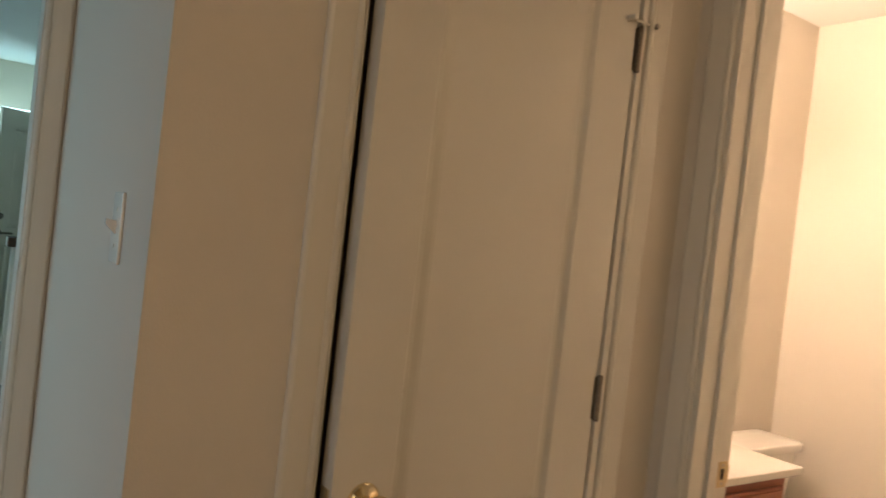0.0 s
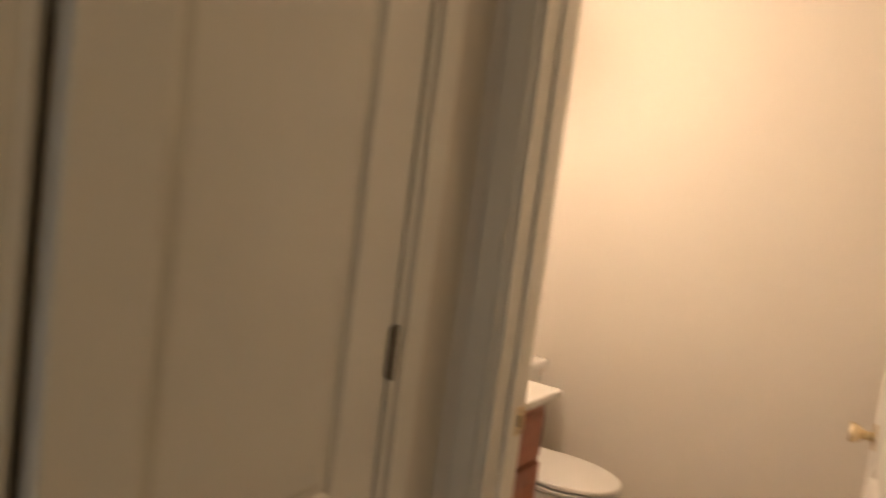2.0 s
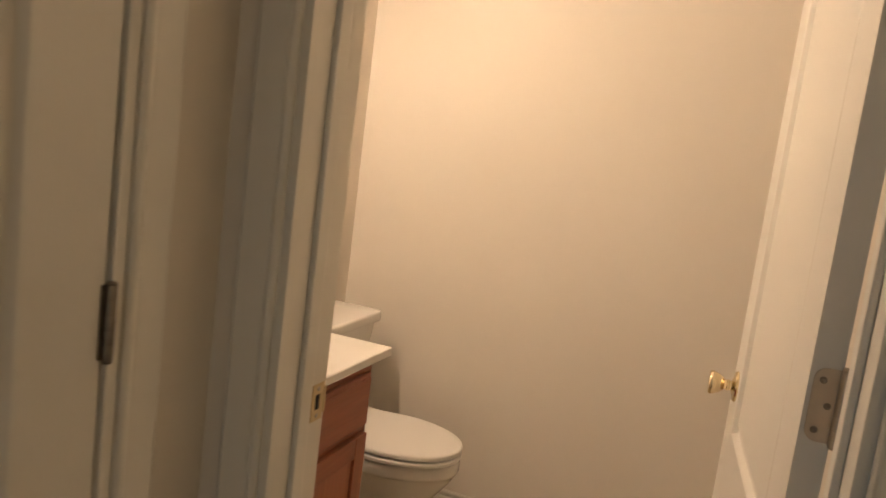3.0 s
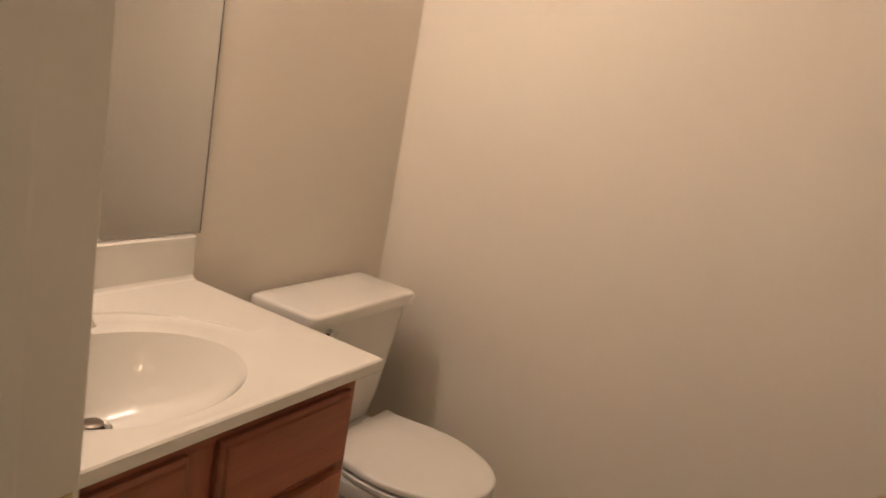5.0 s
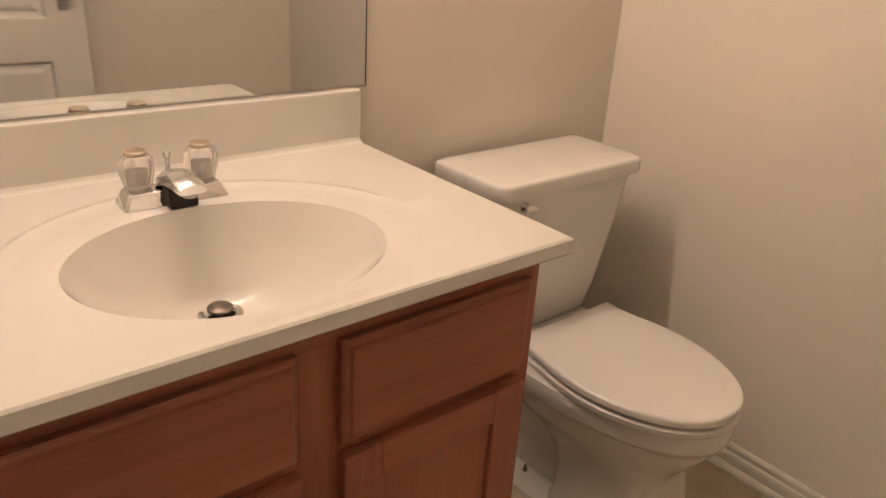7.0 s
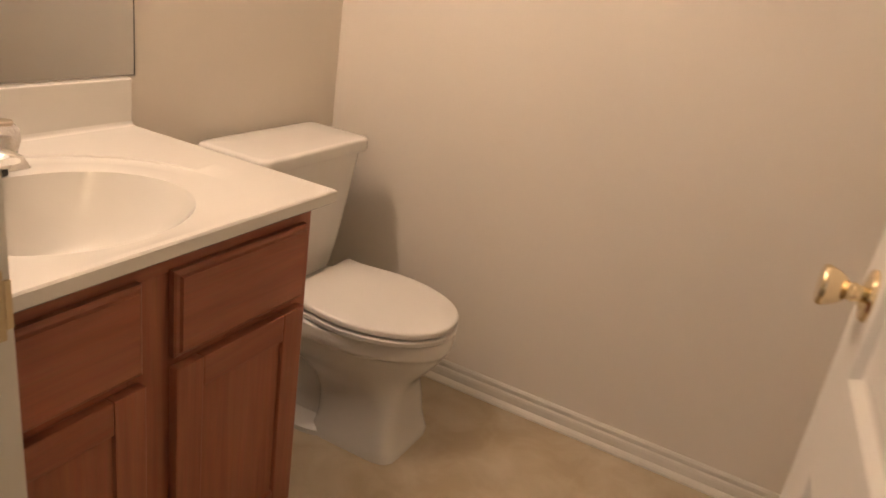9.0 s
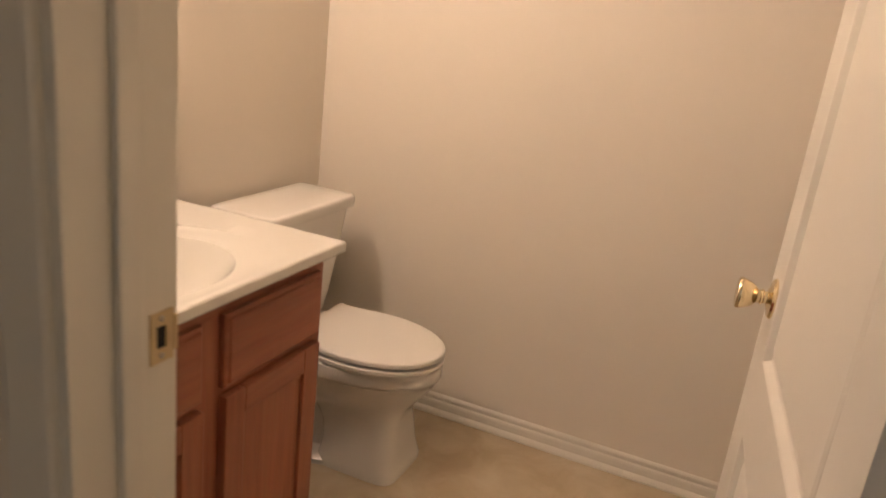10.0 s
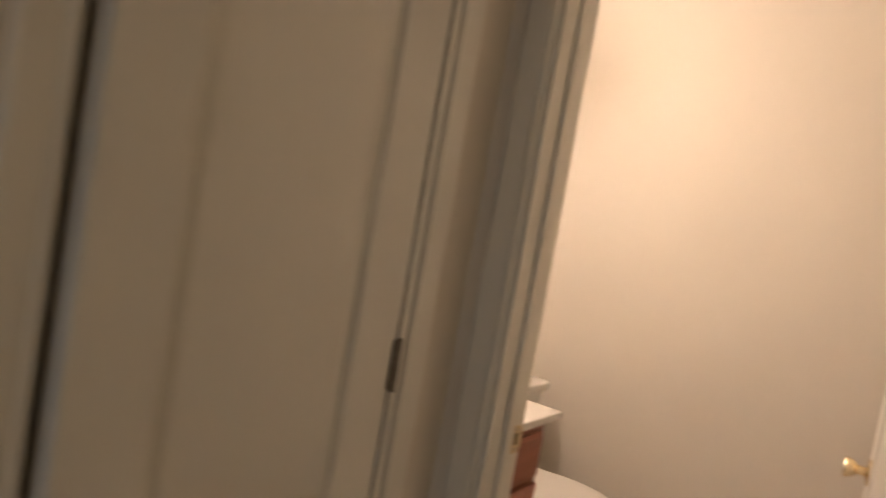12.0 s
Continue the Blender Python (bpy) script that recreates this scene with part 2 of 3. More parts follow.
structure("wall_entry_near", boxes((-3.6, -1.44, 4.40, 4.51, 0, ENTRY_TOP)), HALL_WALL, "shaded wall beside the entry door")
structure("wall_entry_west", boxes((-1.54, -1.44, 4.51, 6.22, 0, ENTRY_TOP)), HALL_WALL, "pale side wall of the entry")
structure("wall_entry_side", boxes((-3.7, -3.6, GY + 0.11, 4.51, 0, 0.6), (-3.7, -3.6, GY + 0.11, 4.51, 2.2, ENTRY_TOP),
                                   (-3.7, -3.6, GY + 0.11, 1.2, 0.6, 2.2), (-3.7, -3.6, 3.6, 4.51, 0.6, 2.2)), HALL_WALL, "entry wall with a wide window")
structure("wall_hall_west", boxes((-3.2, -3.1, -3.5, GY + 0.11, 0, 0.5), (-3.2, -3.1, -3.5, GY + 0.11, 2.2, CEILING),
                                  (-3.2, -3.1, -3.5, -1.5, 0.5, 2.2), (-3.2, -3.1, 0.3, GY + 0.11, 0.5, 2.2)), HALL_WALL, "hall wall with a wide window")
structure("ground", boxes((-900, 900, -900, 900, -0.4, -0.3)), GROUND, "lawn outside the house")

structure("backdrop", boxes((-4.0, 2.5, 8.5, 8.55, -0.3, 4.2)), OUTDOORS, "overexposed daylight beyond the open entry door")


def window(name, x, y0, y1, z0, z1):
    w = thing(name, "white framed window letting in daylight", "window", (x, (y0 + y1) / 2, z0), kind="structure")
    h, d = (y1 - y0) / 2, z1 - z0
    f = boxes((-0.06, 0.0, -h, -h + 0.05, 0, d), (-0.06, 0.0, h - 0.05, h, 0, d), (-0.06, 0.0, -h + 0.05, h - 0.05, 0, 0.05),
              (-0.06, 0.0, -h + 0.05, h - 0.05, d - 0.05, d), (-0.05, -0.01, -0.02, 0.02, 0.05, d - 0.05))
    part("window_frame", f, TRIM, w)
    part("window_sill", box(-0.02, 0.06, -h - 0.03, h + 0.03, -0.03, -0.001, 0.004), TRIM, w)
    for a, b in ((-h + 0.05, -0.02), (0.02, h - 0.05)):
        p = part("pane", box(-0.035, -0.03, a, b, 0.05, d - 0.05), GLASS, w)
        p.visible_shadow = False
    return w


window("window_1", -3.1, -1.5, 0.3, 0.5, 2.2)
window("window_2", -3.6, 1.2, 3.6, 0.6, 2.2)


def daylight(name, at, turn, wide, high, power, colour):
    data = bpy.data.lights.new(name, "AREA")
    data.shape, data.size, data.size_y, data.energy, data.color = "RECTANGLE", wide, high, power, colour
    ob = new(name, data)
    ob.matrix_basis = pose(*at, *turn)
    return ob


DAY_COLOUR = (0.34, 0.76, 1.0)
daylight("daylight_hall_window", (-3.22, -0.6, 1.35), (0, -90, 0), 1.6, 1.7, DAY_POWER * 0.20, (0.52, 0.70, 1.0))
daylight("daylight_entry_window", (-3.72, 2.4, 1.4), (0, -90, 0), 1.5, 2.3, DAY_POWER * 1.3, DAY_COLOUR)
daylight("daylight_entry_door", (-1.02, 6.23, 1.07), (-90, 0, 0), 0.84, 2.1, DAY_POWER * 2.6, DAY_COLOUR)

# ---- trim ----
CASING = ((0.0, 0.0), (0.0, 0.007), (0.003, 0.010), (0.006, 0.0112), (0.011, 0.0105), (0.015, 0.0075), (0.020, 0.0082), (0.040, 0.0098), (0.056, 0.0105), (0.061, 0.009), (0.064, 0.006), (0.064, 0.0))


def cased(name, label, legs, head):
    """legs: swept profiles already placed; head: the same."""
    c = thing(name, label, "door casing", kind="structure")
    for bm in legs:
        part("casing_leg", bm, TRIM, c)
    part("casing_head", head, TRIM, c)
    return c


# bathroom doorway: hall side faces -x, room side faces +x
def side_casing(x, way, a, b, top, name, label):
    legs = [extrude_profile([(x + way * v, a + u) for u, v in CASING], 0, top + 0.07),
            extrude_profile([(x + way * v, b - u) for u, v in CASING], 0, top + 0.07)]
    head = extrude_profile([(x + way * v, top + 0.006 + u) for u, v in CASING], b, a, "y")
    return cased(name, label, legs, head)


side_casing(DX, -1, JL + 0.014, JR - 0.014, DOOR_H, "trim_bathroom_door", "white moulded casing of the bathroom doorway")
side_casing(WX, 1, JL + 0.0185, JR - 0.026, DOOR_H, "trim_bathroom_inside", "white moulded casing inside the bathroom")
jamb = thing("trim_bathroom_jamb", "white painted jamb with door stops", "door frame", kind="structure")
part("jamb_board", boxes((DX - 0.001, WX + 0.015, JL, JL + 0.018, 0, DOOR_H + 0.018), bevel=0.0015), TRIM, jamb)
part("jamb_board", boxes((DX - 0.001, WX + 0.001, JR - 0.018, JR, 0, DOOR_H + 0.018), bevel=0.0015), TRIM, jamb)
part("head_board", boxes((DX - 0.001, WX + 0.001, JR, JL, DOOR_H, DOOR_H + 0.018), bevel=0.0015), TRIM, jamb)
part("door_stop", box(-0.218, -0.189, JL - 0.010, JL, 0, DOOR_H, 0.003), TRIM, jamb)
part("door_stop", box(-0.218, -0.189, JR, JR + 0.010, 0, DOOR_H, 0.003), TRIM, jamb)
part("door_stop", box(-0.218, -0.189, JR + 0.010, JL - 0.010, DOOR_H - 0.010, DOOR_H, 0.003), TRIM, jamb)

# closet doorway, facing -y
legs = [extrude_profile([(KL - 0.006 - u, CY - v) for u, v in CASING], 0, DOOR_H + 0.07),
        extrude_profile([(KR + 0.022 + u, CY - v) for u, v in CASING], 0, DOOR_H + 0.07)]
cased("trim_closet_door", "white moulded casing round the closet door", legs,
      extrude_profile([(CY - v, DOOR_H + 0.006 + u) for u, v in CASING], KL - 0.006, KR + 0.022, "x"))
cj = thing("trim_closet_jamb", "white painted closet jamb", "door frame", kind="structure")
part("jamb_board", box(KL - 0.02, KL, CY - 0.002, CY + 0.11, 0, DOOR_H, 0.0015), TRIM, cj)
part("jamb_board", box(KR + 0.003, KR + 0.02, CY - 0.002, CY + 0.11, 0, DOOR_H, 0.0015), TRIM, cj)
part("head_board", box(KL, KR + 0.003, CY - 0.002, CY + 0.11, DOOR_H, DOOR_H + 0.018, 0.0015), TRIM, cj)
part("door_stop", box(KL, KL + 0.010, CY + 0.0405, CY + 0.07, 0, DOOR_H, 0.002), TRIM, cj)

# cased opening at the passage end
cased("trim_passage_opening", "casing of the opening into the entry",
      [extrude_profile([(FX - 0.068 + u, GY - v) for u, v in CASING], 0, 2.24)],
      extrude_profile([(GY - v, 2.2 + u) for u, v in CASING], -2.6, FX - 0.076, "x"))
part("jamb_board", box(FX - 0.072, FX - 0.012, GY + 0.0, GY + 0.112, 0, 2.2, 0.002), TRIM, bpy.data.objects["trim_passage_opening"])

# baseboards: profile of (out from wall, height)
BASE = ((0.0, 0.0), (0.012, 0.0), (0.012, 0.036), (0.010, 0.042), (0.005, 0.045), (0.005, 0.050), (0.009, 0.054), (0.009, 0.061), (0.005, 0.066), (0.0, 0.067))
QUARTER = ((0.0, 0.0), (0.014, 0.0), (0.0135, 0.006), (0.010, 0.012), (0.004, 0.016), (0.0, 0.017))
bb = thing("baseboard", "white moulded baseboard with quarter round", "baseboard", kind="structure")
part("board", extrude_profile([(EX - u, FZ + v) for u, v in BASE], SY, NY, "y"), TRIM, bb)
part("quarter_round", extrude_profile([(EX - 0.013 - u, FZ + v) for u, v in QUARTER], SY, NY, "y"), TRIM, bb)
part("board", extrude_profile([(NY - u, FZ + v) for u, v in BASE], 0.62, EX - 0.013, "x"), TRIM, bb)
part("board", extrude_profile([(SY + u, FZ + v) for u, v in BASE], WX, EX - 0.013, "x"), TRIM, bb)
hb = thing("baseboard_hall", "white moulded baseboard in the hall", "baseboard", kind="structure")
part("board", extrude_profile([(CY - u, FZ + 0.004 + v) for u, v in BASE], FX, KL - 0.07, "x"), TRIM, hb)
part("board", extrude_profile([(CY - u, FZ + 0.004 + v) for u, v in BASE], KR + 0.086, DX, "x"), TRIM, hb)
part("board", extrude_profile([(FX - u, FZ + 0.004 + v) for u, v in BASE], CY, GY, "y"), TRIM, hb)


# ---- doors ----
def door_slab(w, h, thick, panels, stile):
    """A moulded slab: x along the width, y through the thickness, one column of recessed panels on both faces."""
    bm = bmesh.new()
    zs = sorted({0.0, h, *[z for p in panels for z in p]})
    xs = [0.0, stile, w - stile, w]
    steps = ((0.0, 0.0), (0.002, 0.0015), (0.008, 0.0105), (0.012, 0.0118), (0.020, 0.0112), (0.030, 0.0062), (0.036, 0.0045))
    for y, s in ((0.0, 1), (thick, -1)):
        for i in range(3):
            for z0, z1 in zip(zs, zs[1:]):
                if i == 1 and any(abs(p[0] - z0) < 1e-6 for p in panels):
                    rings = [[bm.verts.new(c) for c in ((xs[1] + a, y + s * d, z0 + a), (xs[2] - a, y + s * d, z0 + a),
                                                        (xs[2] - a, y + s * d, z1 - a), (xs[1] + a, y + s * d, z1 - a))] for a, d in steps]
                    for p, q in zip(rings, rings[1:]):
                        for k in range(4):
                            m = (k + 1) % 4
                            bm.faces.new((p[k], p[m], q[m], q[k]))
                    bm.faces.new(rings[-1])
                else:
                    bm.faces.new([bm.verts.new(c) for c in ((xs[i], y, z0), (xs[i + 1], y, z0), (xs[i + 1], y, z1), (xs[i], y, z1))])
    for a, b in (((0, 0), (0, h)), ((w, 0), (w, h))):
        bm.faces.new([bm.verts.new(c) for c in ((a[0], 0, 0), (a[0], thick, 0), (a[0], thick, h), (a[0], 0, h))])
    for z in (0, h):
        bm.faces.new([bm.verts.new(c) for c in ((0, 0, z), (w, 0, z), (w, thick, z), (0, thick, z))])
    bmesh.ops.remove_doubles(bm, verts=bm.verts, dist=1e-5)
    edges = [e for e in bm.edges if e.calc_length() > 0.01 and all((abs(v.co.x) < 1e-5 or abs(v.co.x - w) < 1e-5) and (abs(v.co.y) < 1e-5 or abs(v.co.y - thick) < 1e-5) for v in e.verts)]
    bmesh.ops.bevel(bm, geom=edges, offset=0.002, segments=2, affect="EDGES")
    return bm


PANELS = ((0.16, 0.69), (0.815, 1.87))


def knob(parent, x, y, z, way, mat):
    """A tulip knob on a round rose that stands out along y."""
    m = Matrix.Translation((x, y, z)) @ Matrix.Diagonal((0.93, way * 0.80, 0.93, 1))
    k = part("knob", lathe(((0.010, 0.004), (0.0105, 0.018), (0.0125, 0.020), (0.0125, 0.023), (0.011, 0.025), (0.0115, 0.030), (0.016, 0.034), (0.0205, 0.042),
                            (0.0240, 0.052), (0.0258, 0.058), (0.0258, 0.062), (0.0235, 0.0655), (0.010, 0.067), (0.001, 0.067)), 36, "y", m=m), mat, parent, "polished brass tulip knob", True)
    part("rose", lathe(((0.033, 0.0), (0.033, 0.003), (0.030, 0.007), (0.020, 0.0085), (0.015, 0.012), (0.012, 0.013)), 36, "y", m=m), mat, k, smooth=True)
    return k


def plate(w, h, t, r):
    """Rounded plate in the y-z plane, from y = 0 to w, centred on z, thickness along -x; corners at y = w rounded."""
    pts = [(0.0, -h / 2)]
    for cy, cz, a0 in ((w - r, -h / 2 + r, -90), (w - r, h / 2 - r, 0)):
        pts += [(cy + r * math.cos(radians(a0 + k * 15)), cz + r * math.sin(radians(a0 + k * 15))) for k in range(7)]
    pts.append((0.0, h / 2))
    return loft([[(0, y, z) for y, z in pts], [(-t, y, z) for y, z in pts]])


def hinge(parent, x, y, z, mat, leaf=True):
    """A butt hinge: knuckle at (x, y), leaf on the slab's edge towards +y."""
    m = Matrix.Translation((x, y, z))
    k = part("hinge", lathe([(0.0045, -0.049), (0.0062, -0.047)] + [(r, h) for i in range(5) for r, h in ((0.0062, -0.0445 + i * 0.0178), (0.0062, -0.0275 + i * 0.0178 - 0.0012), (0.0052, -0.0272 + i * 0.0178), (0.0052, -0.0268 + i * 0.0178))] + [(0.0062, 0.046), (0.0045, 0.049)], 18, m=m), mat, parent, "dull steel butt hinge", True)
    if leaf:
        bm = plate(0.031, 0.089, 0.0022, 0.014)
        bm.transform(Matrix.Translation((x + 0.0045, y + 0.002, z)))
        part("hinge_leaf", bm, mat, k)
        for dy, dz in ((0.021, 0.030), (0.012, 0.0), (0.021, -0.030)):
            bm = lathe(((0.0042, 0.0), (0.0042, 0.0012), (0.003, 0.0018), (0.0012, 0.0010)), 14, "x", m=Matrix.Translation((x + 0.0023, y + 0.002 + dy, z + dz)) @ Matrix.Diagonal((-1, 1, 1, 1)))
            part("screw", bm, DARK_STEEL, k)
    return k


bath_door = thing("door_bathroom", "white two-panel bathroom door standing open", "door", (WX + 0.004, JR + 0.007, FZ + 0.012), 4.7, kind="structure")
part("slab", door_slab(0.664, 1.995, 0.035, PANELS, 0.105), DOOR, bath_door)
knob(bath_door, 0.604, 0.035, 0.899, 1, BRASS)
knob(bath_door, 0.604, 0.0, 0.899, -1, BRASS)
part("latch_plate", box(0.6635, 0.6655, 0.005, 0.030, 0.880, 0.936, 0.0006), BRASS_OLD, bath_door)
for z in (0.23, 1.050, 1.79):
    hinge(bath_door, -0.0048, -0.003, z, HINGE)

CW = KR - 0.002 - (KL + 0.0125)
AJAR = 3.3
closet_door = thing("door_closet", "white two-panel closet door standing slightly ajar", "door",
                    (KR - 0.002 - CW * math.cos(radians(AJAR)), CY + 0.004 - CW * math.sin(radians(AJAR)), FZ + 0.014), AJAR, kind="structure")
part("slab", door_slab(CW, 1.99, 0.035, PANELS, 0.116), DOOR, closet_door)
knob(closet_door, 0.062, 0.0, 0.893, -1, BRASS)
part("latch_plate", boxes((-0.0018, 0.0005, 0.006, 0.030, 0.860, 0.916)), BRASS_OLD, closet_door, "dull latch plate on the edge")
for z in (0.25, 1.041, 1.777):
    k = hinge(closet_door, CW + 0.003, -0.0070, z, DARK_STEEL, False)
    part("hinge_leaf", boxes((CW - 0.006, CW + 0.002, -0.0030, -0.0008, z - 0.0445, z + 0.0445)), DARK_STEEL, k)
    part("hinge_leaf", boxes((CW + 0.004, CW + 0.011, -0.0085, -0.0062, z - 0.0445, z + 0.0445)), DARK_STEEL, k)
stop = part("hinge_pin_stop", lathe(((0.0055, 0.0), (0.0055, 0.012), (0.003, 0.016)), 14, m=Matrix.Translation((CW + 0.003, -0.0055, 1.826))), STEEL, closet_door, "hinge pin door stop with two arms")
part("arm", box(CW - 0.036, CW + 0.040, -0.0125, -0.0085, 1.830, 1.836, 0.0015), STEEL, stop)
for x, d in ((CW - 0.036, 0.010), (CW + 0.040, 0.010)):
    part("rubber_tip", lathe(((0.005, -0.012), (0.006, -0.006), (0.006, d), (0.004, d + 0.003)), 14, "y", m=Matrix.Translation((x, -0.0105, 1.833))), RUBBER if x < CW else STEEL, stop)

strike = thing("strike_plate", "worn brass strike plate in the door jamb", "strike plate", (-0.158, JL - 0.0005, 0.933))
bm = bmesh.new()
for s in ((-0.016, -0.0075, -0.0015, 0.0, -0.029, 0.029), (0.0055, 0.016, -0.0015, 0.0, -0.029, 0.029), (-0.0075, 0.0055, -0.0015, 0.0, 0.0125, 0.029), (-0.0075, 0.0055, -0.0015, 0.0, -0.029, -0.0125), (0.016, 0.0215, -0.0022, 0.002, -0.020, 0.020)):
    box(*s, bm=bm)
part("plate", bm, BRASS_OLD, strike)
# thin black sheet paints the dark of the latch hole
part("latch_hole_shade", boxes((-0.0075, 0.0055, -0.0004, 0.0002, -0.0125, 0.0125)), DARK, strike)
for z in (-0.021, 0.021):
    part("screw", lathe(((0.0036, 0.0), (0.0036, -0.0022), (0.002, -0.0027)), 12, "y", m=Matrix.Translation((-0.001, 0, z))), STEEL, strike)


# ---- bathroom: vanity ----
VX0, VX1, VF = WX, 0.606, -0.512
vanity = thing("vanity_cabinet", "reddish oak vanity cabinet against the wall", "cabinet", (0, 0, 0))
# box sides, toe kick and inside take the oak with shade painted in
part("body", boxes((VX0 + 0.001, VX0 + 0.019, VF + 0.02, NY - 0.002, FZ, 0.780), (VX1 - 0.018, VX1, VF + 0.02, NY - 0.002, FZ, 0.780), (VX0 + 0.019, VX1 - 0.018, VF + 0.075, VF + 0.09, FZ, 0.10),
                   (VX0 + 0.019, VX1 - 0.018, VF + 0.02, NY - 0.002, 0.10, 0.115), (VX0 + 0.019, VX1 - 0.018, NY - 0.014, NY - 0.002, 0.115, 0.780)), OAK_SHADED, vanity)
part("face_stile", box(VX0 + 0.001, VX0 + 0.045, VF, VF + 0.02, 0.10, 0.780, 0.001), OAK_V, vanity)
part("face_stile", box(0.196, 0.292, VF, VF + 0.02, 0.14, 0.736, 0.001), OAK_V, vanity)
part("face_stile", box(VX1 - 0.048, VX1, VF, VF + 0.02, 0.10, 0.780, 0.001), OAK_V, vanity)
part("face_rail", box(VX0 + 0.045, VX1 - 0.048, VF, VF + 0.02, 0.736, 0.780, 0.001), OAK_H, vanity)
part("face_rail", box(VX0 + 0.045, VX1 - 0.048, VF, VF + 0.02, 0.10, 0.14, 0.001), OAK_H, vanity)
for a, b in ((VX0 + 0.045, 0.196), (0.292, VX1 - 0.048)):
    part("face_rail", box(a, b, VF, VF + 0.02, 0.565, 0.604, 0.001), OAK_H, vanity)


def raised_front(x0, x1, z0, z1, mat):
    """Slab front with a shaped edge."""
    y = VF - 0.001
    rings = [[(x0 + a, y - d, z0 + a), (x1 - a, y - d, z0 + a), (x1 - a, y - d, z1 - a), (x0 + a, y - d, z1 - a)]
             for a, d in ((0.0, 0.0), (0.0, 0.010), (0.003, 0.0125), (0.008, 0.014), (0.011, 0.0185))]
    return loft(rings)


def framed_door(parent, x0, x1, z0, z1):
    y, w = VF - 0.001, 0.056
    d = part("cabinet_door", boxes((x0 + w - 0.004, x1 - w + 0.004, y - 0.011, y - 0.003, z0 + w - 0.004, z1 - w + 0.004)), OAK_V, parent)
    for a, b in ((x0, x0 + w), (x1 - w, x1)):
        part("door_stile", box(a, b, y - 0.019, y, z0, z1, 0.003), OAK_V, d)
    for a, b in ((z0, z0 + w), (z1 - w, z1)):
        part("door_rail", box(x0 + w, x1 - w, y - 0.0188, y, a, b, 0.003), OAK_H, d)
    return d


part("false_front", raised_front(VX0 + 0.030, 0.214, 0.593, 0.740, OAK_H), OAK_H, vanity)
part("drawer_front", raised_front(0.272, VX1 - 0.025, 0.593, 0.740, OAK_H), OAK_H, vanity)
framed_door(vanity, VX0 + 0.030, 0.214, 0.118, 0.576)
framed_door(vanity, 0.272, VX1 - 0.025, 0.118, 0.576)

# one-piece counter with a moulded oval bowl
TX0, TX1, TY0, TY1, TZ = WX + 0.001, 0.615, -0.5595, NY - 0.001, 0.807
BCX, BCY, BA, BB = 0.222, -0.358, 0.196, 0.162
DRX, DRY = 0.229, -0.276
DEEP = 0.130
BACK = NY - 0.0235


def counter_mesh():
    bm = bmesh.new()
    count = 128
    angles = [2 * math.pi * i / count for i in range(count)]
    for cx, cy in ((TX0, TY0), (TX1, TY0), (TX1, TY1), (TX0, TY1)):
        a = math.atan2(cy - BCY, cx - BCX) % (2 * math.pi)
        angles[min(range(count), key=lambda i: abs(angles[i] - a))] = a
    rings = []
    for s in (0.13, 0.16, 0.2, 0.25, 0.3, 0.35, 0.4, 0.45, 0.5, 0.55, 0.6, 0.65, 0.7, 0.74, 0.78, 0.82, 0.85, 0.88, 0.9, 0.92, 0.94, 0.955, 0.97, 0.98, 0.99, 1.0, 1.012, 1.03):
        ring = []
        for a in angles:
            c, n = math.cos(a), math.sin(a)
            r = 1 / math.sqrt((c / BA) ** 2 + (n / BB) ** 2)
            k = min(1.0, s) ** 0.8
            ox, oy = DRX + (BCX - DRX) * k, DRY + (BCY - DRY) * k
            if s <= 1.0:
                q = (s - 0.13) / 0.87
                z = TZ - 0.0028 - (DEEP - 0.004) * (1 - q ** 2.4) ** 1.05 - 0.004 * (1 - q)
            else:
                z = TZ - 0.0028 + 0.0003 * (s > 1.02)
            ring.append((ox + s * r * c, oy + s * r * n, z))
        rings.append(ring)
    outs = []
    for a in angles:
        c, n = math.cos(a), math.sin(a)
        far = min([((TX1 if c > 0 else TX0) - BCX) / c if abs(c) > 1e-9 else 9, ((TY1 if n > 0 else TY0) - BCY) / n if abs(n) > 1e-9 else 9])
        ring = 1 / math.sqrt((c / 0.275) ** 2 + (n / 0.255) ** 2)
        outs.append((c, n, far, min(ring, far * 0.95), 1 / math.sqrt((c / BA) ** 2 + (n / BB) ** 2) * 1.03))
    for mode in range(6):
        row = []
        for c, n, far, ring, inner in outs:
            lift = min(1, max(0, (n + 0.15) * 2.2)) * 0.0042
            r, z = {0: (0.5 * (inner + ring), TZ - 0.003), 1: (ring - 0.0045, TZ - lift), 2: (ring - 0.002, TZ - 0.0001 - lift * 0.8),
                    3: (ring, TZ), 4: (ring + (far - ring) * 0.5, TZ), 5: (far, TZ)}[mode]
            if mode == 0:
                z = TZ - 0.0026
            row.append((BCX + r * c, BCY + r * n, z))
        rings.append(row)
    edge = rings[-1]
    inset = [(min(max(x, TX0 + 0.003), TX1 - 0.003), min(max(y, TY0 + 0.003), TY1), z) for x, y, z in edge]
    rings[-1] = inset
    rings.append([(x, y, TZ - 0.003) for x, y, z in edge])
    rings.append([(x, y, TZ - 0.022) for x, y, z in edge])
    rings.append([(min(max(x, TX0 + 0.004), TX1 - 0.004), min(max(y, TY0 + 0.004), TY1 - 0.001), TZ - 0.0258) for x, y, z in edge])
    loft(rings, cap=False, bm=bm)
    return bm


